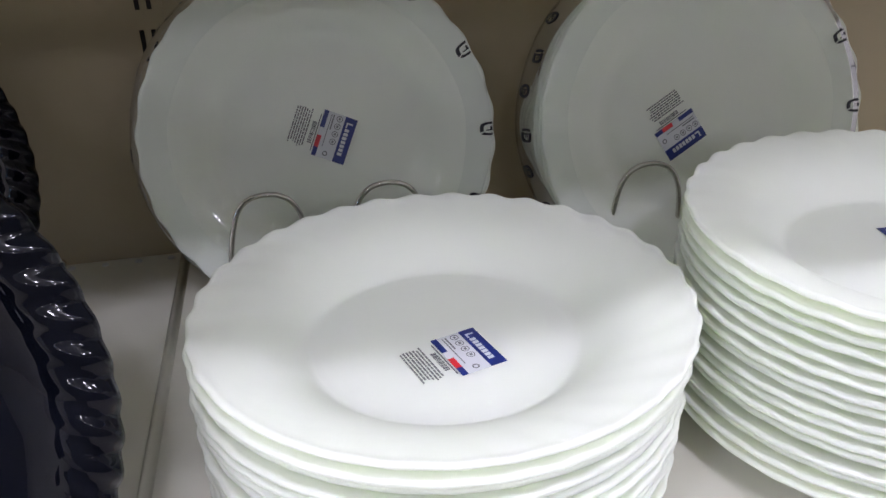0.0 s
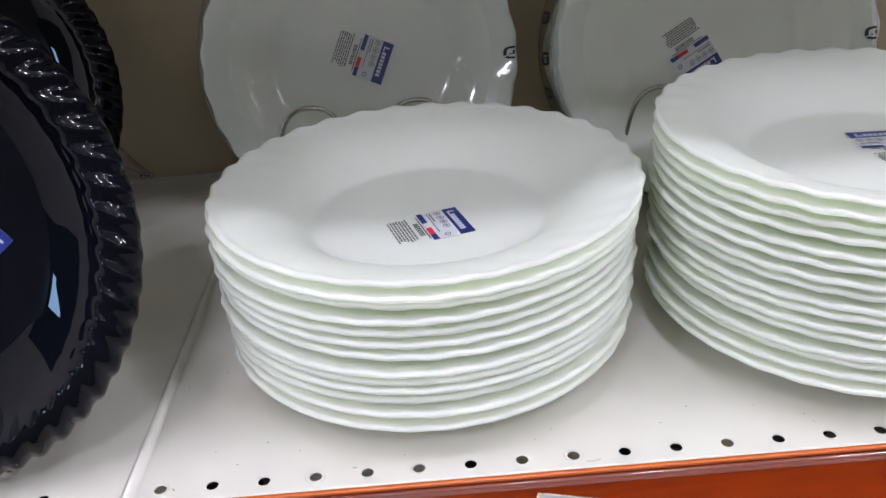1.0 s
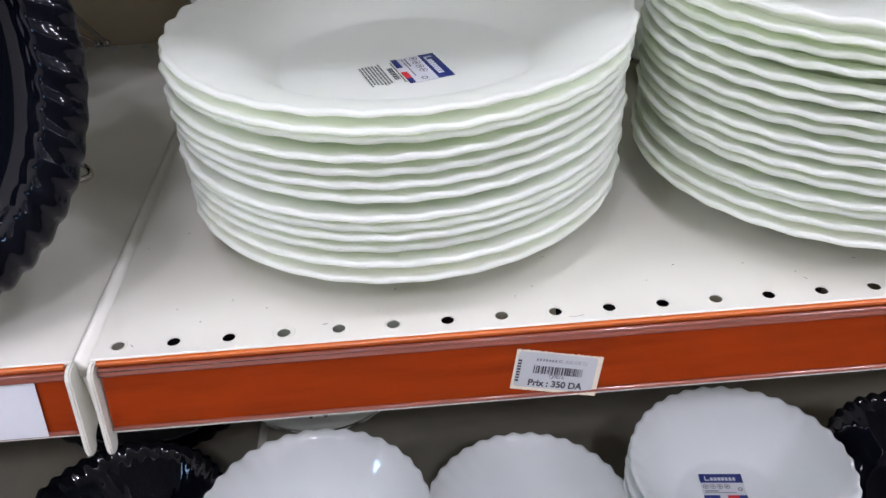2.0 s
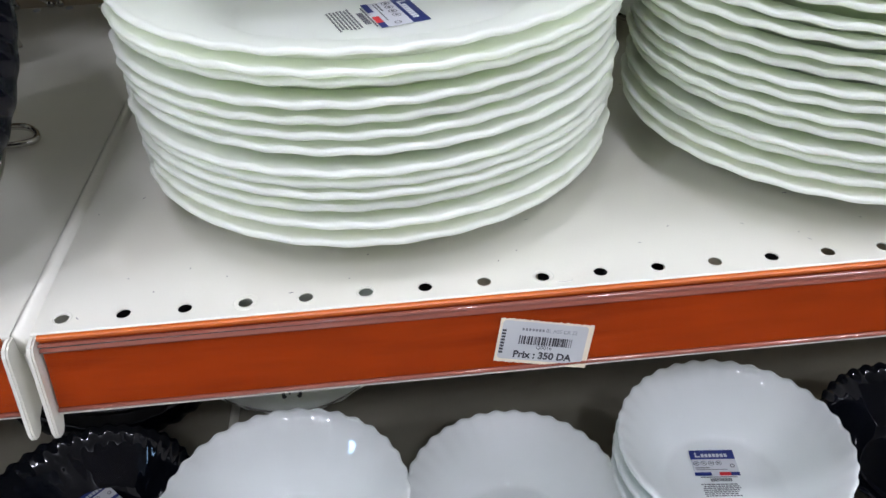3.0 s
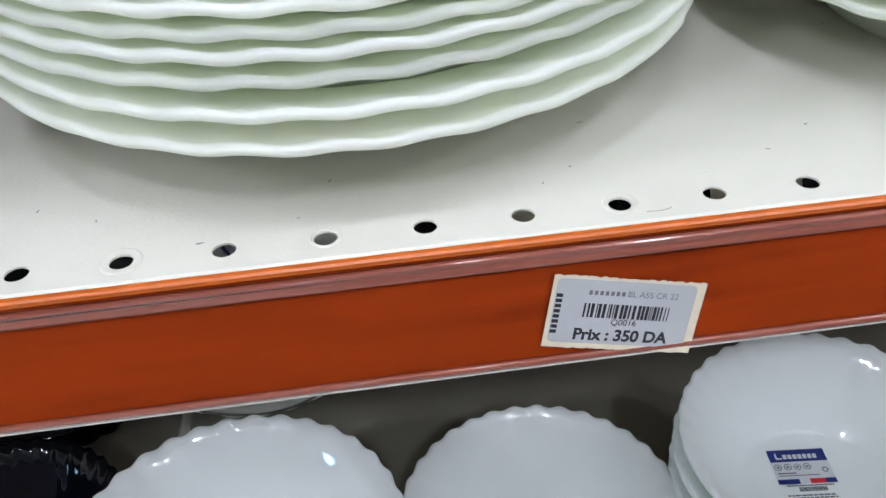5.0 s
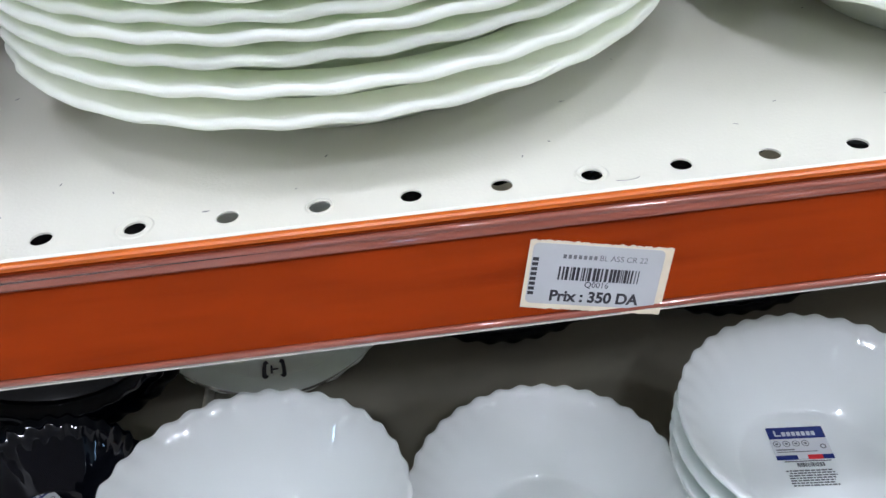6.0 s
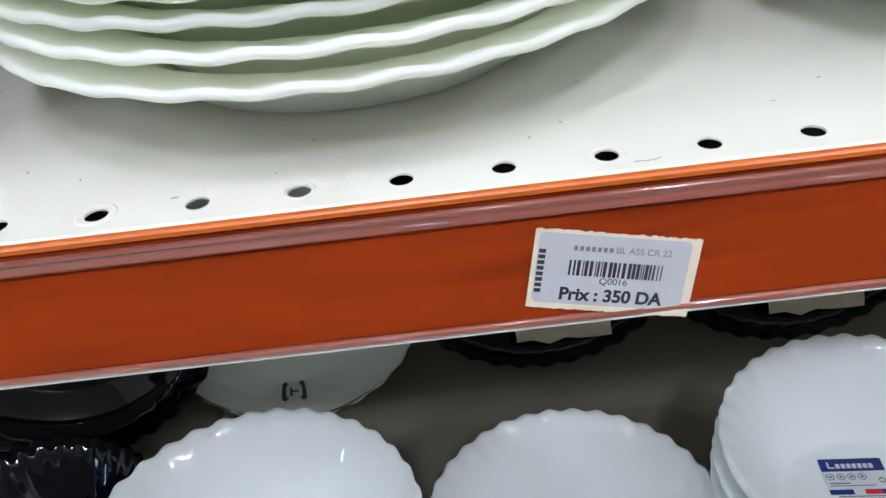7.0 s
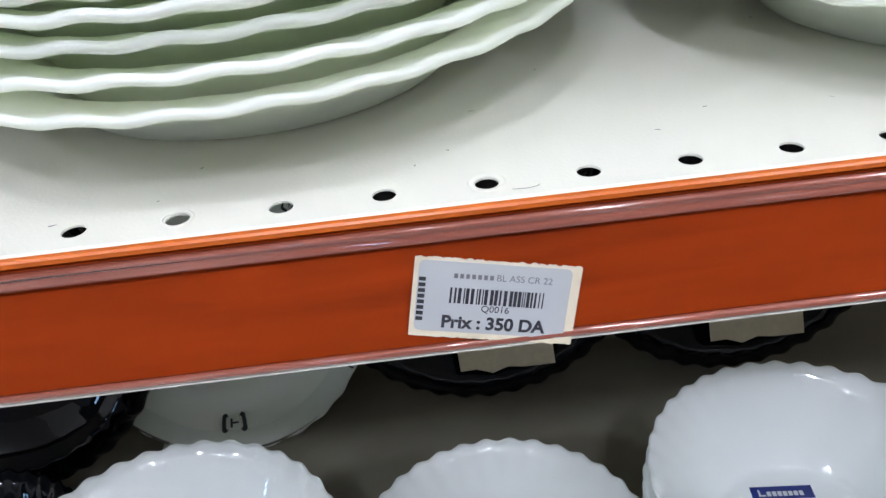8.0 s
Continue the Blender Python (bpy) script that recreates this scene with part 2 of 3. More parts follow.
BOWL = [(0.02, 0.0045), (0.25, 0.0045), (0.505, 0.0046), (0.555, 0.0076), (0.62, 0.0142), (0.71, 0.0232), (0.79, 0.0320), (0.86, 0.0400), (0.92, 0.0460), (0.965, 0.0490), (0.99, 0.0500), (1.004, 0.0494),
        (1.006, 0.0480), (0.995, 0.0468), (0.965, 0.0455), (0.92, 0.0420), (0.86, 0.0355), (0.79, 0.0275), (0.71, 0.0190), (0.62, 0.0110), (0.57, 0.0045), (0.53, 0.0004), (0.50, 0.0), (0.48, 0.0), (0.46, 0.0012), (0.02, 0.0014)]
RIMMED = [(0.02, 0.0045), (0.3, 0.0043), (0.56, 0.0042), (0.62, 0.0060), (0.67, 0.0086), (0.72, 0.0112), (0.76, 0.0135), (0.80, 0.0160), (0.835, 0.0190), (0.865, 0.0222), (0.90, 0.0238), (0.94, 0.0232), (0.975, 0.0205), (0.995, 0.0180),
          (1.004, 0.0160), (0.995, 0.0145), (0.96, 0.0150), (0.90, 0.0158), (0.84, 0.0138), (0.79, 0.0110), (0.72, 0.0095), (0.66, 0.0050), (0.62, 0.0), (0.60, 0.0), (0.57, 0.0014), (0.3, 0.0016), (0.02, 0.0016)]

PLATE_R = 0.1135
soup_mesh = turned("plate", 0.1118, SOUP, OPAL, waves=32, amp_r=0.0050, amp_z=0.0007, swirl=0.9, inner=0.68)
flat_mesh = turned("plate", PLATE_R, FLAT, OPAL, waves=28, amp_r=0.0055, amp_z=0.0006, swirl=0.9, inner=0.78)
BOWL_R = 0.075
bowl_mesh = turned("bowl", BOWL_R, BOWL, BOWL_GLASS, waves=34, amp_r=0.0055, amp_z=0.0008, swirl=0.5, inner=0.74)
dark_mesh = turned("plate", 0.120, RIMMED, DARK, waves=54, amp_r=0.008, amp_z=0.0017, swirl=-0.75, inner=0.80, rope=True, per=12)
dark_plain_mesh = turned("plate", 0.118, RIMMED, DARK, waves=40, amp_r=0.006, amp_z=0.0008, swirl=0.6, inner=0.78)
dark_bowl_mesh = turned("bowl", 0.080, BOWL, DARK, waves=40, amp_r=0.0060, amp_z=0.0012, swirl=0.6, inner=0.58, per=8)


def slab(bm, x0, x1, y0, y1, z=0.0, h=0.00012):
    box(x0, x1, y0, y1, z, z + h, bm=bm)


def ring(bm, x, y, r0, r1, z, n=18):
    a = [bm.verts.new((x + r0 * math.cos(2 * math.pi * k / n), y + r0 * math.sin(2 * math.pi * k / n), z)) for k in range(n)]
    b = [bm.verts.new((x + r1 * math.cos(2 * math.pi * k / n), y + r1 * math.sin(2 * math.pi * k / n), z)) for k in range(n)]
    for k in range(n):
        bm.faces.new((a[k], b[k], b[(k + 1) % n], a[(k + 1) % n]))


def product_label(parent, m, sheet=False):
    """A printed label, 31 mm wide and 40 mm high: blue header, symbols, three-coloured stripe, code and small print."""
    rnd = random.Random(7)
    base = box(-0.0155, 0.0155, 0.0005 if not sheet else -0.020, 0.020, 0, 0.00010)
    ob = part("product_label", base, PAPER, parent, "white printed product label with a blue header")
    ob.matrix_basis = m
    bm = bmesh.new()
    slab(bm, -0.0155, 0.0155, 0.0120, 0.0200, 0.00012)
    part("header", bm, BLUE, ob, "dark blue header band")
    bm = bmesh.new()
    slab(bm, -0.0120, -0.0110, 0.0137, 0.0178, 0.00026)
    slab(bm, -0.0110, -0.0085, 0.0137, 0.0146, 0.00026)
    for k in range(7):
        slab(bm, -0.0078 + 0.0027 * k, -0.0058 + 0.0027 * k, 0.0137, 0.0166, 0.00026)
    part("wordmark", bm, PAPER, ob, "plain white bars on the header")
    bm = bmesh.new()
    for k in range(4):
        ring(bm, -0.0125 + 0.0052 * k, 0.0085, 0.0016, 0.0021, 0.00014)
        slab(bm, -0.0133 + 0.0052 * k, -0.0117 + 0.0052 * k, 0.0079, 0.0091, 0.00012)
    ring(bm, 0.0120, 0.0060, 0.0010, 0.0017, 0.00014)
    slab(bm, -0.0140, -0.0040, 0.0040, 0.0048, 0.00012)
    slab(bm, -0.0140, 0.0080, 0.0026, 0.0031, 0.00012)
    part("symbol_row", bm, GREYINK, ob, "small grey symbols")
    bm = bmesh.new()
    slab(bm, -0.0155, -0.0040, -0.0025, 0.0005, 0.00012)
    slab(bm, 0.0095, 0.0155, -0.0025, 0.0005, 0.00012)
    part("stripe", bm, BLUE, ob, "blue ends of the stripe")
    bm = bmesh.new()
    slab(bm, -0.0040, 0.0015, -0.0025, 0.0005, 0.00012)
    part("stripe", bm, PAPER, ob, "white middle of the stripe")
    bm = bmesh.new()
    slab(bm, 0.0015, 0.0095, -0.0025, 0.0005, 0.00012)
    part("stripe", bm, RED, ob, "red field of the stripe")
    bm = bmesh.new()
    x = -0.006
    while x < 0.008:
        w = rnd.choice((0.0003, 0.0005, 0.0008))
        slab(bm, x, x + w, -0.0075, -0.0048, 0.00012)
        x += w + rnd.choice((0.0003, 0.0005))
    slab(bm, -0.0120, 0.0130, -0.0040, -0.0034, 0.00012)
    part("barcode", bm, GREYINK, ob, "small dark bar code")
    bm = bmesh.new()
    for k in range(7):
        y, x, end = -0.0095 - 0.0016 * k, -0.0135 + rnd.uniform(0, 0.002), 0.0135 - rnd.uniform(0, 0.004)
        while x < end:
            w = rnd.uniform(0.0010, 0.0036)
            slab(bm, x, min(x + w, end), y - 0.0008, y, 0.00012)
            x += w + 0.0005
    part("small_print", bm, GREYINK, ob, "lines of grey small print")
    return ob


def dish(mesh, name, m, label, category, group=""):
    ob = new(name, mesh)
    ob.matrix_basis = m
    return tagged(ob, label, category, group)


def spin(x, y, z, a=0.0, tilt=0.0, way=0.0):
    """Upright at (x, y, z), turned by a, then leaning by tilt degrees towards the compass way."""
    return Matrix.Translation((x, y, z)) @ Matrix.Rotation(radians(tilt), 4, Vector((-math.sin(radians(way)), math.cos(radians(way)), 0))) @ Matrix.Rotation(radians(a), 4, "Z")


# ---- the shelving ----
BACK, FRONT, SEAM = 0.400, -0.0088, -0.0125
Z_MID, Z_LOW, Z_TOP = 1.0, 0.68, 1.36
PITCH = 0.025


def shelf(x0, x1, z, first, name, holes=True):
    """A folded sheet shelf with a row of round holes along its front and a row of pale discs at its back."""
    n = 20
    T = 0.0006
    bm = bmesh.new()
    y0, y1 = -0.0075, 0.0075

    def quad(p):
        bm.faces.new([bm.verts.new(q) for q in p])

    def level(h, flip):
        xs = []
        x = first
        while x + PITCH / 2 < x1 - 0.001:
            xs.append(x)
            x += PITCH
        lo, hi = max(x0, xs[0] - PITCH / 2), min(x1, xs[-1] + PITCH / 2)
        cells = []
        for c in xs:
            inner, outer = [], []
            for k in range(n):
                a = 2 * math.pi * (k + 0.5) / n
                cx, cy = math.cos(a), math.sin(a)
                s = 1 / max(abs(cx), abs(cy))
                inner.append((c + 0.0030 * cx, 0.0030 * cy, h))
                outer.append((min(hi, max(lo, c + PITCH / 2 * cx * s)), y1 * cy * s, h))
            cells.append(inner)
            for k in range(n):
                j = (k + 1) % n
                p = [inner[k], outer[k], outer[j], inner[j]]
                quad(p if not flip else p[::-1])
        for p in ([(x0, FRONT + 0.001, h), (x1, FRONT + 0.001, h), (x1, y0, h), (x0, y0, h)], [(x0, y1, h), (x1, y1, h), (x1, BACK - 0.001, h), (x0, BACK - 0.001, h)],
                  [(x0, y0, h), (lo, y0, h), (lo, y1, h), (x0, y1, h)], [(hi, y0, h), (x1, y0, h), (x1, y1, h), (hi, y1, h)]):
            if p[1][0] - p[0][0] > 1e-5:
                quad(p if not flip else p[::-1])
        return cells

    top = level(z, False)
    low = level(z - T, True)
    for a, b in zip(top, low):
        for k in range(n):
            j = (k + 1) % n
            quad([a[j], b[j], b[k], a[k]])
    # the lower deck carries its shade in its colour
    ob = part(name, bm, SHADED_SHELF if name.endswith("lower") else SHELF)
    tagged(ob, "cream painted steel shelf with round holes along its front", "shelf", kind="structure")
    # folded front and side lips
    lip = [(FRONT + 0.001, z), (FRONT + 0.0002, z - 0.0004), (FRONT, z - 0.0012), (FRONT, z - 0.034), (FRONT + 0.0015, z - 0.034), (FRONT + 0.0015, z - T), (FRONT + 0.001, z - T)]
    part("front_lip", extrude_profile(lip, x0, x1), SHELF, ob)
    for side, xs in (("side_lip", x0), ("side_lip", x1 - 0.0015)):
        part(side, box(xs, xs + 0.0015, FRONT + 0.0016, BACK - 0.002, z - 0.034, z - T - 0.0002), SHELF, ob)
    # under side stiffener
    part("rear_lip", box(x0 + 0.002, x1 - 0.002, BACK - 0.004, BACK - 0.0025, z - 0.03, z - T - 0.0002), SHELF, ob)
    return ob


def end_tab(x, z):
    """The rounded steel tab at a shelf's end."""
    bm = bmesh.new()
    out = [(0.018, -0.0009), (-0.0125, -0.0011), (-0.0160, -0.0022), (-0.0178, -0.0050), (-0.0243, -0.0425), (-0.0240, -0.0456), (-0.0218, -0.0478), (-0.0188, -0.0480), (-0.0160, -0.0464), (-0.0140, -0.0430), (0.002, -0.036), (0.018, -0.034)]
    n = len(out)
    a = [bm.verts.new((x, y + 0.0015, z + h)) for y, h in out]
    b = [bm.verts.new((x + 0.0027, y + 0.0015, z + h)) for y, h in out]
    for i in range(n):
        j = (i + 1) % n
        bm.faces.new((a[i], a[j], b[j], b[i]))
    bm.faces.new(a[::-1])
    bm.faces.new(b)
    bmesh.ops.recalc_face_normals(bm, faces=bm.faces[:])
    bmesh.ops.bevel(bm, geom=[e for e in bm.edges if abs(e.verts[0].co.x - e.verts[1].co.x) < 1e-6], offset=0.0008, segments=2, affect="EDGES")
    return bm


def price_rail(x0, x1, z):
    """The price rail along a shelf's front: orange card behind a clear holder with a milky ridge above and below."""
    rail = empty("price_rail", Matrix.Translation((0, 0, z)))
    tagged(rail, "orange price rail with a clear plastic holder along the shelf edge", "price rail")
    y = FRONT - 0.0003
    strip = [(y, -0.0002), (y - 0.0013, -0.0003), (y - 0.0019, -0.0008), (y - 0.0019, -0.0020), (y - 0.0005, -0.0028), (y, -0.0028)]
    part("rail_top", extrude_profile(strip, x0, x1), RAIL, rail, "bright orange upper edge")
    card = [(y, -0.0030), (y - 0.0006, -0.0032), (y - 0.0008, -0.0078), (y - 0.0018, -0.0140), (y - 0.0030, -0.0200), (y - 0.0042, -0.0260), (y - 0.0054, -0.0320), (y - 0.0062, -0.0362), (y, -0.0362)]
    part("card", extrude_profile(card, x0, x1), ORANGE, rail, "orange card strip")
    lip = [(y - 0.0010, -0.0034), (y - 0.0022, -0.0034), (y - 0.0028, -0.0038), (y - 0.0029, -0.0044), (y - 0.0026, -0.0050), (y - 0.0025, -0.0055), (y - 0.0029, -0.0061), (y - 0.0033, -0.0068), (y - 0.0032, -0.0074), (y - 0.0026, -0.0078), (y - 0.0012, -0.0079)]
    smooth(part("ridge", extrude_profile(lip, x0, x1), LIP, rail, "milky plastic upper ridge"))
    low = [(y - 0.0063, -0.0350), (y - 0.0072, -0.0351), (y - 0.0077, -0.0356), (y - 0.0079, -0.0363), (y - 0.0076, -0.0370), (y - 0.0066, -0.0373), (y - 0.0040, -0.0373), (y - 0.0040, -0.0364), (y - 0.0063, -0.0364)]
    smooth(part("ridge", extrude_profile(low, x0, x1), LIP, rail, "milky plastic lower ridge"))
    front = [(y - 0.0014, -0.0080), (y - 0.0025, -0.0140), (y - 0.0037, -0.0200), (y - 0.0049, -0.0260), (y - 0.0061, -0.0320), (y - 0.0067, -0.0349)]
    smooth(part("holder", extrude_profile(front, x0, x1, closed=False), PLASTIC, rail, "clear glossy plastic front"))
    part("foot_edge", box(x0, x1, y - 0.0074, y - 0.0002, -0.0379, -0.0374), SHELF, rail, "pale lower edge")
    return rail


BAY = 1.0
x_right = SEAM + 0.0020
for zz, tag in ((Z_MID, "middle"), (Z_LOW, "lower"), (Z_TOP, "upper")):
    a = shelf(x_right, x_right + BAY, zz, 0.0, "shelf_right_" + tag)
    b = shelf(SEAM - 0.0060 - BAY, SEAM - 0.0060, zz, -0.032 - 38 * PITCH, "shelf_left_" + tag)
for zz in (Z_MID, Z_LOW, Z_TOP):
    for x in (x_right - 0.0005, SEAM - 0.0060 - 0.0023):
        tab = part("shelf_bracket", end_tab(x, zz), SHELF)
        tagged(tab, "cream painted steel tab with a rounded tip", "shelf bracket", "shelf brackets")
    price_rail(x_right + 0.0030, x_right + BAY, zz)
    price_rail(SEAM - 0.0060 - BAY, SEAM - 0.0060 - 0.0030, zz)

# rolled edge of the left shelves beside the joint
for zz, tag in ((Z_MID, "middle"), (Z_LOW, "lower"), (Z_TOP, "upper")):
    roll = [(-0.0100, -0.0006), (-0.0080, -0.0002), (-0.0064, -0.0008), (-0.0052, -0.0020), (-0.0040, -0.0030), (-0.0024, -0.0034), (-0.0022, -0.0108), (-0.0100, -0.0108)]
    bm = bmesh.new()
    a = [bm.verts.new((SEAM + x + 0.0040, FRONT + 0.002, zz + h)) for x, h in roll]
    b = [bm.verts.new((SEAM + x + 0.0040, BACK - 0.003, zz + h)) for x, h in roll]
    for i in range(len(roll)):
        j = (i + 1) % len(roll)
        bm.faces.new((a[i], a[j], b[j], b[i]))
    bm.faces.new(a[::-1])
    bm.faces.new(b)
    bmesh.ops.recalc_face_normals(bm, faces=bm.faces[:])
    smooth(part("rolled_edge", bm, SHELF, bpy.data.objects["shelf_left_" + tag]))

for zz in (Z_MID, Z_LOW, Z_TOP):
    tagged(part("joint_plate", box(SEAM - 0.0052, SEAM + 0.0012, FRONT + 0.0030, 0.060, zz - 0.046, zz - 0.0111), SHELF), "cream steel bracket arm between two shelves", "shelf bracket", kind="structure")

# rear panel, posts
tagged(part("back_panel", box(-1.6, 1.6, BACK, BACK + 0.012, 0.0, 1.9), PANEL), "cream back panel of the shelving", "back panel", kind="structure")
post = part("upright_post", box(SEAM - 0.017, SEAM + 0.013, BACK - 0.0012, BACK - 0.0002, 0.0, 1.9), PANEL)
tagged(post, "cream slotted upright post behind the shelves", "upright post", kind="structure")
for k in range(24):
    for dx in (-0.0035, 0.0045):
        z = 0.72 + k * 0.036 + 0.002
        if abs(z - Z_MID) > 0.02 and z < 1.35:
            part("slot", box(SEAM + dx - 0.0016, SEAM + dx + 0.0016, BACK - 0.0016, BACK - 0.0008, z, z + 0.022), SLOT, post)
# small pale discs in a row along the left shelf's back
for k in range(1, 16):
    x = -0.0255 - 0.025 * (k - 1)
    bm = bmesh.new()
    bmesh.ops.create_cone(bm, cap_ends=True, segments=14, radius1=0.0030, radius2=0.0024, depth=0.0010, matrix=Matrix.Translation((x, 0.3915, Z_MID + 0.0006)))
    part("plug", bm, PAPER, bpy.data.objects["shelf_left_middle"])

# ---- room ----
tagged(part("floor", box(-6, 6, -9, 2, -0.1, 0.0), FLOORM), "shop floor of pale polished tile", "floor", kind="structure")
tagged(part("ceiling", box(-6, 6, -9, 2, CEILING, CEILING + 0.1), CEIL), "white shop ceiling", "ceiling", kind="structure")
# the low one across the aisle is unseen, added to block far lamps
for name, b in (("wall_north", (-6, 6, 1.9, 2.0, 0, CEILING)), ("wall_south", (-6, 6, -9.0, -8.9, 0, CEILING)), ("wall_west", (-4.1, -4.0, -8.9, 1.9, 0, 0.9)), ("wall_west_top", (-4.1, -4.0, -8.9, 1.9, 2.2, CEILING)),
                ("wall_west_side", (-4.1, -4.0, -8.9, -2.25, 0.9, 2.2)), ("wall_west_end", (-4.1, -4.0, -0.95, 1.9, 0.9, 2.2)), ("wall_east", (5.9, 6, -8.9, 1.9, 0, CEILING)), ("wall_opposite", (-3.9, 4.0, -1.95, -1.85, 0.0, 1.84))):
    tagged(part(name, box(*b), BLOCKER if name == "wall_opposite" else WALLM), "plain unseen wall added round the shop", "wall", kind="structure")
for x, y, w in LAMPS:
    bm = bmesh.new()
    bmesh.ops.create_cone(bm, cap_ends=True, segments=20, radius1=0.05, radius2=0.03, depth=0.08, matrix=Matrix.Translation((0, 0, -0.04)))
    body = part("ceiling_lamp", bm, CEIL)
    body.location = (x, y, CEILING)
    tagged(body, "white round ceiling lamp with a small bulb", "ceiling lamp", "ceiling lamps")

# ---- soup plate stack ----
rnd = random.Random(3)
RISE = (0.0, 0.0085, 0.0168, 0.0240, 0.0290, 0.0350, 0.0435, 0.0495, 0.0555, 0.0635, 0.0712, 0.0762, 0.0830)
for i, rise in enumerate(RISE):
    f = i / 12
    ob = dish(soup_mesh, "soup_plate", spin(0.1365 + rnd.uniform(-0.0015, 0.0015), 0.1065 - 0.0085 * f + rnd.uniform(-0.0012, 0.0012), Z_MID + rise, rnd.uniform(0, 360), rnd.uniform(0, 0.5) if i else 0, rnd.uniform(0, 360)),
              "white opal glass soup plate with a scalloped rim, stacked", "plate", "stacked soup plates")
top = ob
top.matrix_basis = spin(0.1388, 0.0985, Z_MID + 0.0830, 20)
product_label(top, top.matrix_basis.inverted() @ spin(0.1392, 0.0835, Z_MID + 0.0830 + 0.00475, -73))

# second stack
for i in range(16):
    f = i / 15
    ob = dish(soup_mesh, "soup_plate", spin(0.376 - 0.004 * f + rnd.uniform(-0.0015, 0.0015), 0.100 - 0.015 * f + rnd.uniform(-0.0015, 0.0015), Z_MID + 0.103 * f, rnd.uniform(0, 360), rnd.uniform(0, 0.8) if i else 0, rnd.uniform(0, 360)),
              "white opal glass soup plate in the taller stack", "plate", "stacked soup plates")
top = ob
m = spin(0.372, 0.085, Z_MID + 0.103, 0)
top.matrix_basis = m
product_label(top, m.inverted() @ spin(0.3845, 0.0955, Z_MID + 0.103 + 0.00475, -3))


# ---- wrapped packs on wire stands ----
def lean(x, y, z, tilt, a=0.0):
    """A dish whose rim's centre is at (x, y, z), tilted up from lying flat by so many degrees, facing the aisle."""
    return Matrix.Translation((x, y, z)) @ Matrix.Rotation(radians(tilt), 4, "X") @ Matrix.Rotation(radians(a), 4, "Z")


def wrapped_pack(x, y, z, tilt, label_turn, label_at, seed, slide, front_mark=-0.03, sparse=False, mark=1.0):
    r = random.Random(seed)
    pack = empty("plate_pack", lean(x, y, z, tilt))
    tagged(pack, "white glass plates in printed clear film on a stand", "plate pack", "wrapped plate packs")
    h = max(z for q, z in FLAT)
    for i in range(6):
        ob = new("plate", flat_mesh)
        ob.parent = pack
        ob.matrix_basis = spin(0, 0, -h - 0.0062 * i, r.uniform(0, 360))
    front = pack.children[0]
    lab = product_label(front, front.matrix_basis.inverted() @ Matrix.Translation((*label_at, -h + FLAT[0][1] + 0.0002)) @ Matrix.Rotation(radians(label_turn), 4, "Z"))
    # film round the rims, loose towards the back and to one side
    def film_at(a, t, out=0.0):
        q = (0.840, 0.995, 1.012, 1.022, 1.026, 0.94)
        d = (-0.0030, 0.0012, -0.004, -0.016, -0.032, -0.044)
        f = t * 5
        i = min(4, int(f))
        f -= i
        w = PLATE_R * ((q[i] * (1 - f) + q[i + 1] * f) * (1 + 0.004 * math.sin(9 * a + 6 * t)) + out)
        return (w * math.cos(a) + slide[0] * t, w * math.sin(a) + slide[1] * t, d[i] * (1 - f) + d[i + 1] * f + out * 0.05)

    n, rows = 112, 11
    verts = [film_at(2 * math.pi * k / n, i / (rows - 1)) for i in range(rows) for k in range(n)]
    faces = [(i * n + k, i * n + (k + 1) % n, (i + 1) * n + (k + 1) % n, (i + 1) * n + k) for i in range(rows - 1) for k in range(n)]
    film = new("film", mesh_data("film", verts, faces, FILM))
    film.parent = pack
    film["label"] = "clear shrink film"
    film.visible_shadow = False
    # marks printed on the film
    for k in range(28):
        if sparse and k in (18, 19, 20, 22, 23, 24):
            continue
        a0 = 2 * math.pi * (k + r.uniform(-0.1, 0.1)) / 28
        t0 = (front_mark if k == 21 else 0.19) + (0.38 if math.cos(a0) < 0.3 and math.sin(a0) > -0.5 else 0.0) + (0.10 * (k % 2) if k != 21 else 0.10)
        bm = bmesh.new()

        def put(u, v):
            if k == 21:
                u, v = u * mark, v * mark
            q = film_at(a0 + u / PLATE_R * (1.7 if k == 21 else 1.0), t0 + v / (0.080 if k == 21 else 0.050), 0.004)
            return (q[0], q[1], q[2] + (0.0045 if k == 21 else 0.0))

        segs = 20
        for j in range(segs):
            if (k % 2 == 0 and j % 7 == 6) or (k == 21 and j % 10 in (4, 5)):
                continue
            a1, a2 = 2 * math.pi * j / segs, 2 * math.pi * (j + 1) / segs
            pw = 0.35 if k == 21 else 0.55 if k % 2 == 0 else 1.0
            pts = []
            for rad, t in ((0.0030, a1), (0.0045, a1), (0.0045, a2), (0.0030, a2)):
                c, q = math.cos(t), math.sin(t)
                pts.append(put(rad * math.copysign(abs(c) ** pw, c), rad * math.copysign(abs(q) ** pw, q)))
            bm.faces.new([bm.verts.new(p) for p in pts])
        for u0, u1, v0, v1 in ((-0.0014, -0.0006, -0.002, 0.002), (-0.0006, 0.0016, -0.0004, 0.0004)):
            bm.faces.new([bm.verts.new(put(u, v)) for u, v in ((u0, v0), (u1, v0), (u1, v1), (u0, v1))])
        part("printed_mark", bm, INK, pack, "black printed mark")
    return pack


wrapped_pack(0.098, 0.292, 1.120, 75, -114, (0.0007, 0.0042), 5, (-0.007, 0.004))
wrapped_pack(0.352, 0.270, 1.118, 75, 210, (-0.0155, -0.0024), 6, (-0.008, 0.002))


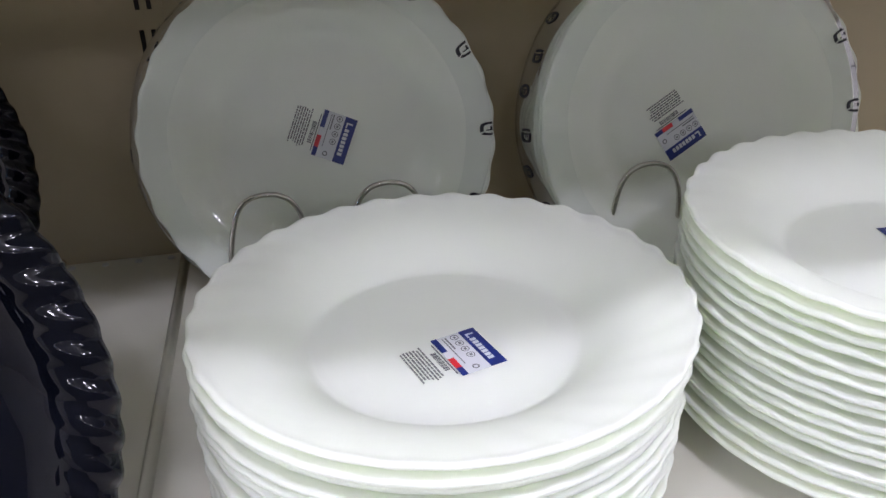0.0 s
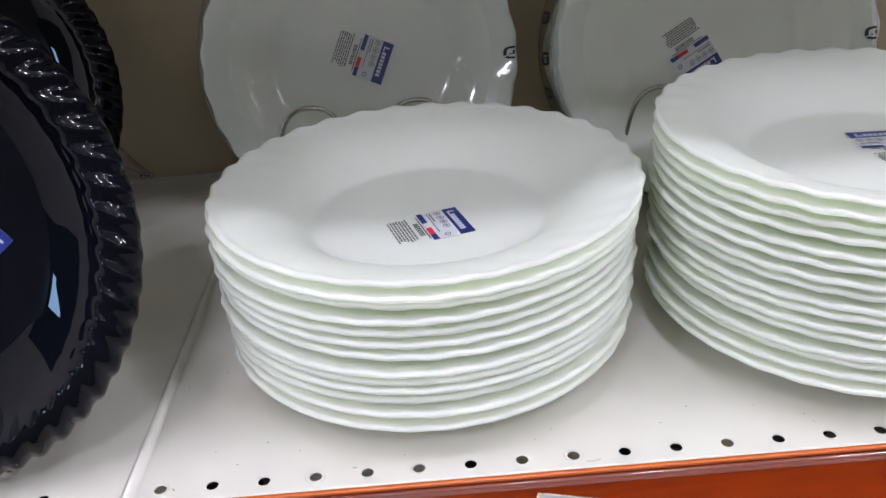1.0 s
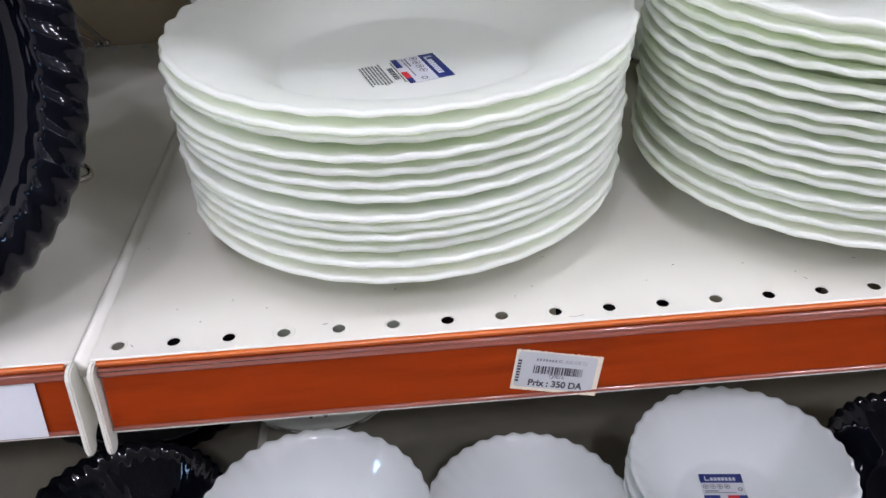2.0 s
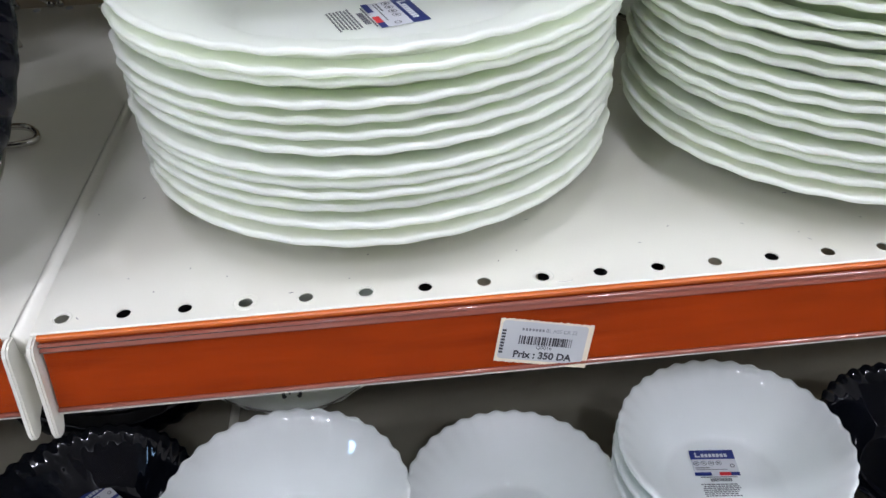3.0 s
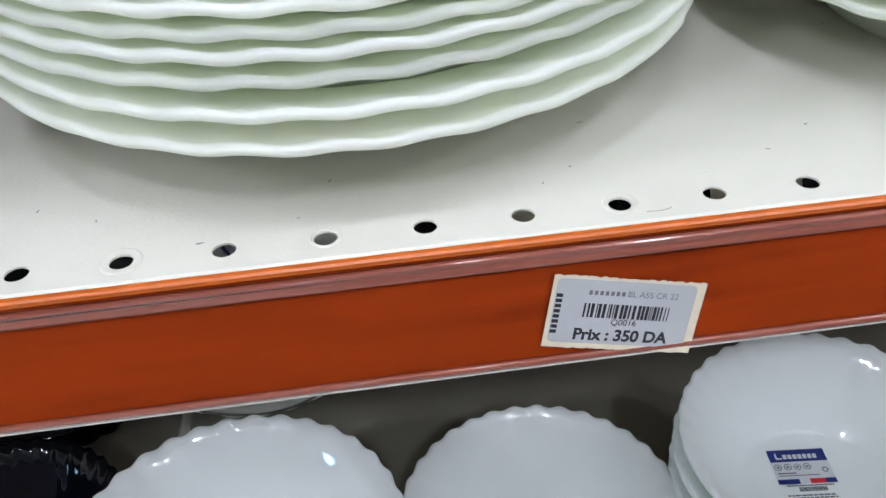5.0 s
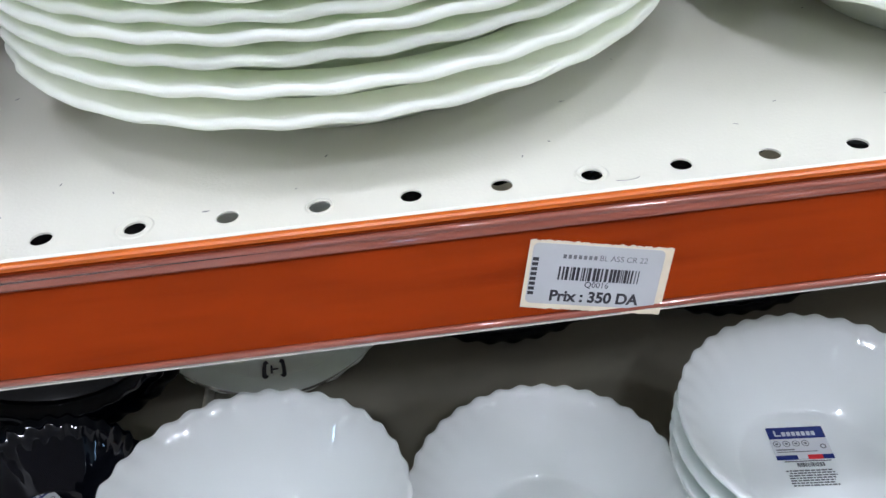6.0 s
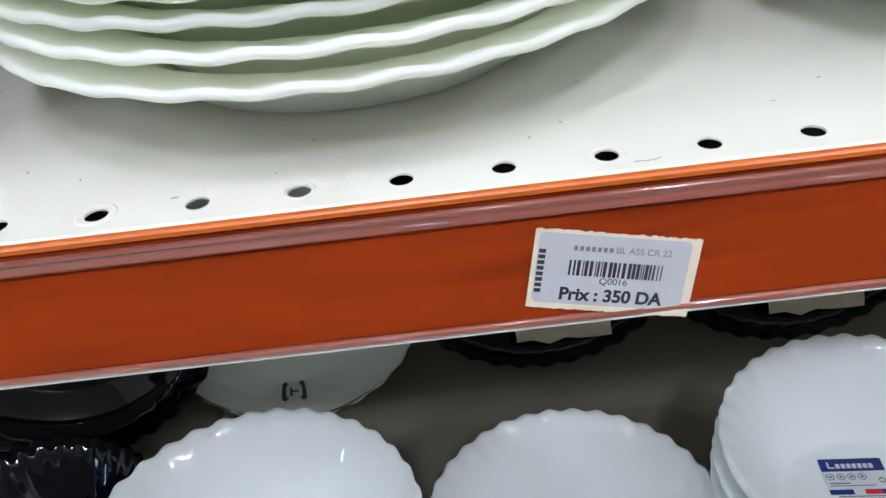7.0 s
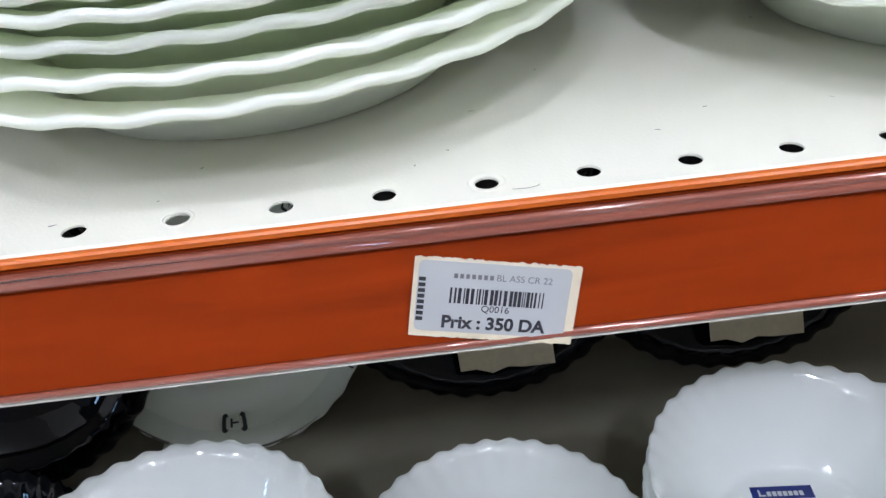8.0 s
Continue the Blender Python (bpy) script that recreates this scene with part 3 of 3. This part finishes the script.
def plate_stand(x, y, z, width, name="plate_stand"):
    """A chrome wire stand: two front arches, rear legs and a cross wire."""
    ob = empty(name, Matrix.Translation((x, y, z)))
    tagged(ob, "chrome wire plate stand on the shelf", "plate stand", "plate stands")
    for s in (-1, 1):
        c = s * width / 2
        part("arch", wire([(c - 0.033, -0.004, 0.002), (c - 0.026, 0.0, 0.062), (c - 0.016, 0.002, 0.093), (c + 0.016, 0.002, 0.093), (c + 0.025, 0.0, 0.062), (c + 0.028, 0.02, 0.002)]), CHROME, ob)
        part("leg", wire([(c + 0.028, 0.02, 0.002), (c + 0.006, 0.055, 0.010), (c, 0.080, 0.075), (c, 0.102, 0.004)], ball=0.0032), CHROME, ob)
    part("cross_wire", wire([(-width / 2, 0.060, 0.020), (width / 2, 0.060, 0.020)]), CHROME, ob)
    return ob


plate_stand(0.0975, 0.276, Z_MID, 0.078)
plate_stand(0.351, 0.262, Z_MID, 0.078)

# ---- dark glass plates ----
dk = dish(dark_mesh, "dark_plate", lean(-0.108, 0.045, 1.124, 74), "black glass plate with a beaded twisted rim, leaning on a stand", "plate", "dark plates")
product_label(dk, spin(0.034, 0.000, 0.0048, 220), sheet=True)
dish(dark_mesh, "dark_plate", lean(-0.196, 0.3058, 1.1085, 69), "black glass plate with a beaded rim, leaning behind", "plate", "dark plates")

# ---- lower shelf ----
def bowl_stack(x, y, count, step, lift, k=1.0, turn=0.0):
    for i in range(count):
        b = dish(bowl_mesh, "bowl", spin(x + rnd.uniform(-0.001, 0.001), y + rnd.uniform(-0.001, 0.001), Z_LOW + lift + step * i, turn + 47 * i) @ Matrix.Scale(k, 4),
                 "white opal glass bowl with a scalloped rim, stacked", "bowl", "white bowls")
    return b


bowl_stack(0.0605, 0.0450, 6, 0.0164, 0.0, 1.0, 10)
bowl_stack(0.2050, 0.0850, 2, 0.0190, 0.0, 1.0, 33)
b = bowl_stack(0.3490, 0.0775, 5, 0.0150, 0.0, 1.0, 20)
product_label(b, b.matrix_basis.inverted() @ spin(0.3485, 0.0860, b.matrix_basis.translation.z + 0.0050, -6))
db = dish(dark_bowl_mesh, "dark_bowl", spin(-0.0983, 0.1192, Z_LOW + 0.004, 0), "black glass bowl with a scalloped rim", "bowl", "dark bowls")
product_label(db, db.matrix_basis.inverted() @ spin(-0.103, 0.150, Z_LOW + 0.0165, 45), sheet=True)
dish(dark_bowl_mesh, "dark_bowl", spin(0.510, 0.09, Z_LOW + 0.02, 0), "black glass bowl with a scalloped rim", "bowl", "dark bowls")


# ---- price sticker and paper ----
def letters(text, size, mat, parent, m, bold=0.0, name="lettering"):
    cu = bpy.data.curves.new(name, "FONT")
    cu.body, cu.size, cu.align_x, cu.align_y, cu.offset = text, size, "CENTER", "CENTER", bold
    ob = bpy.data.objects.new(name, cu)
    scene.collection.objects.link(ob)
    me = bpy.data.meshes.new_from_object(ob.evaluated_get(bpy.context.evaluated_depsgraph_get()))
    bpy.data.objects.remove(ob)
    me.materials.clear()
    me.materials.append(mat)
    out = new(name, me)
    out.parent = parent
    out.matrix_basis = m
    return out


def torn_sheet(w, h, corner=0.0, torn=0.0, n=60, thick=0.00012, seed=1):
    """A thin sheet; its upper and lower edges are torn, or its corners are round."""
    r = random.Random(seed)
    pts = []
    if corner:
        for cx, cy, a0 in ((w / 2 - corner, h / 2 - corner, 0), (-w / 2 + corner, h / 2 - corner, 90), (-w / 2 + corner, -h / 2 + corner, 180), (w / 2 - corner, -h / 2 + corner, 270)):
            pts += [(cx + corner * math.cos(radians(a0 + 15 * k)), cy + corner * math.sin(radians(a0 + 15 * k))) for k in range(7)]
    else:
        pts += [(w / 2 - w * k / n, h / 2 + r.uniform(-torn, torn)) for k in range(n + 1)]
        pts += [(-w / 2 + w * k / n, -h / 2 + r.uniform(-torn, torn) * 0.6) for k in range(n + 1)]
    bm = bmesh.new()
    a = [bm.verts.new((x, y, 0)) for x, y in pts]
    b = [bm.verts.new((x, y, thick)) for x, y in pts]
    for i in range(len(pts)):
        j = (i + 1) % len(pts)
        bm.faces.new((a[i], a[j], b[j], b[i]))
    bm.faces.new(a[::-1])
    bm.faces.new(b)
    bmesh.ops.recalc_face_normals(bm, faces=bm.faces[:])
    return bm


face = Matrix.Translation((0.1987, -0.0143, 0.9750)) @ Matrix.Rotation(radians(90 - 11.5), 4, "X") @ Matrix.Rotation(radians(-11.5), 4, "Z")
sticker = part("price_sticker", torn_sheet(0.0408, 0.0210, torn=0.00025), BACKING)
sticker.matrix_basis = face
tagged(sticker, "white printed price sticker on torn beige backing", "price sticker")
part("sticker_face", torn_sheet(0.0374, 0.0186, corner=0.0016), DIM_PAPER, sticker, "white label with rounded corners").location = (-0.0006, 0.0004, 0.00014)
Z1 = 0.00030
bm = bmesh.new()
for k in range(7):
    slab(bm, -0.0106 + 0.00145 * k, -0.0106 + 0.00145 * k + 0.0009, 0.0055, 0.0067, Z1, 0.00004)
part("name_bar", bm, GREYINK, sticker, "plain grey bars of print")
letters("BL ASS CR 22", 0.0024, GREYINK, sticker, Matrix.Translation((0.0066, 0.0061, Z1)))
r = random.Random(11)
x = -0.0112
while x < 0.0118:
    w = r.choice((0.00028, 0.0005, 0.0008))
    part("bar", box(x, x + w, -0.0011, 0.0030, Z1, Z1 + 0.00004), INK, sticker)
    x += w + r.choice((0.00025, 0.0004, 0.0006))
letters("Q0016", 0.0025, INK, sticker, Matrix.Translation((0.0003, -0.0023, Z1)))
letters("Prix : 350 DA", 0.0046, INK, sticker, Matrix.Translation((0.0002, -0.0063, Z1)), bold=0.00017)
bm = bmesh.new()
for k in range(8):
    slab(bm, -0.0190, -0.0173, -0.0062 + 0.0015 * k, -0.0052 + 0.0015 * k, Z1, 0.00004)
part("side_print", bm, INK, sticker, "plain dark bars up the side")

paper = part("price_paper", torn_sheet(0.26, 0.031, torn=0.00006), PAPER)
paper.matrix_basis = Matrix.Translation((-0.0365 - 0.130, -0.0140, 0.9790)) @ Matrix.Rotation(radians(90 - 11.5), 4, "X")
tagged(paper, "white printed price paper in the rail", "price paper")
letters("CHOIX", 0.0060, GREYINK, paper, Matrix.Translation((0.098, -0.004, 0.0002)))
letters("R", 0.0050, GREYINK, paper, Matrix.Translation((0.086, 0.004, 0.0002)))

# ---- back row on the lower shelf ----
wrapped_pack(0.040, 0.266, Z_LOW + 0.0960, 75, -60, (0.0, 0.02), 9, (-0.004, 0.003), -0.20, True, 1.7).scale = (0.85, 0.85, 0.85)
for x, y in ((0.216, 0.312), (0.392, 0.312), (-0.110, 0.275)):
    m = lean(x, y, Z_LOW + 0.1150, 74)
    dish(dark_plain_mesh, "dark_plate", m, "black glass plate leaning at the back of the shelf", "plate", "dark plates")
    if x > 0:
        sheet = part("paper_sheet", torn_sheet(0.066, 0.110, torn=0.0075, n=6, seed=4), BACKING)
        sheet.matrix_basis = m @ Matrix.Translation((0.010, -0.039, 0.0250)) @ Matrix.Rotation(radians(4), 4, "Z")
        tagged(sheet, "pale torn paper sheet on the dark plate", "paper", "paper sheets")
for x, y in ((-0.196, 0.292), ):
    ps = plate_stand(x, y, Z_MID, 0.110)
    for dx in (0.0, -0.024):
        part("leg", wire([(0.062 + dx, 0.060, 0.075), (0.076 + dx, 0.085, 0.035), (0.088 + dx * 0.3, 0.104, 0.0035)], ball=0.0034), CHROME, ps)
# stand of the front dark plate: hooks before the rim, feet behind
st = empty("plate_stand", Matrix.Translation((-0.108, 0.040, Z_MID)))
tagged(st, "chrome wire plate stand on the shelf", "plate stand", "plate stands")
for q in (-1, 1):
    part("hook", wire([(q * 0.030, -0.030, 0.012), (q * 0.030, -0.026, 0.002), (q * 0.034, 0.010, 0.002), (q * 0.050, 0.085, 0.002), (q * 0.046, 0.095, 0.060)], radius=0.0022), CHROME, st)

part("foot_wire", wire([(0.036, 0.100, 0.020), (0.040, 0.141, 0.003), (0.055, 0.120, 0.003), (0.040, 0.114, 0.003), (0.010, 0.118, 0.003)], radius=0.0020), CHROME, st)

# ---- small marks on the shelf ----
r = random.Random(21)
bm = bmesh.new()
for k in range(46):
    x, y = r.uniform(-0.005, 0.42), r.uniform(0.008, 0.20) if k % 3 else r.uniform(-0.004, 0.03)
    if abs((x / PITCH) - round(x / PITCH)) * PITCH < 0.005 and abs(y) < 0.005:
        continue
    a, w, h = r.uniform(0, math.pi), r.uniform(0.0003, 0.0011), r.uniform(0.00012, 0.00028)
    ca, sa = math.cos(a), math.sin(a)
    vs = [bm.verts.new((x + u * ca - v * sa, y + u * sa + v * ca, Z_MID + 0.00012)) for u, v in ((-w, -h), (0, -h * 1.6), (w, -h * 0.5), (w, h * 0.6), (0, h), (-w, h))]
    bm.faces.new(vs)
tagged(part("dust_specks", bm, GREYINK), "dark specks of dust and scratches on the shelf", "dust", kind="stuff")
bm = bmesh.new()
for k, w in ((3, 0.0054), (8, 0.0048), (5, 0.0042), (0, 0.0044)):
    n = 28
    for q0, q1, h0, h1 in ((0.0034, w - 0.0006, 0.0001, 0.00035), (w - 0.0006, w, 0.00035, 0.0001)):
        a = [bm.verts.new((PITCH * k + q0 * math.cos(2 * math.pi * j / n), q0 * math.sin(2 * math.pi * j / n), Z_MID + h0)) for j in range(n)]
        b = [bm.verts.new((PITCH * k + q1 * math.cos(2 * math.pi * j / n), q1 * math.sin(2 * math.pi * j / n), Z_MID + h1)) for j in range(n)]
        for j in range(n):
            bm.faces.new((a[j], b[j], b[(j + 1) % n], a[(j + 1) % n]))
part("hole_burr", bm, SHELF, bpy.data.objects["shelf_right_middle"], "raised paint rings round some holes")
part("scratch", wire([(0.2055, -0.0046, Z_MID), (0.2090, -0.0050, Z_MID), (0.2120, -0.0043, Z_MID), (0.2122, -0.0036, Z_MID)], radius=0.00012, sides=5), GREYINK, bpy.data.objects["shelf_right_middle"], "fine grey scratch")
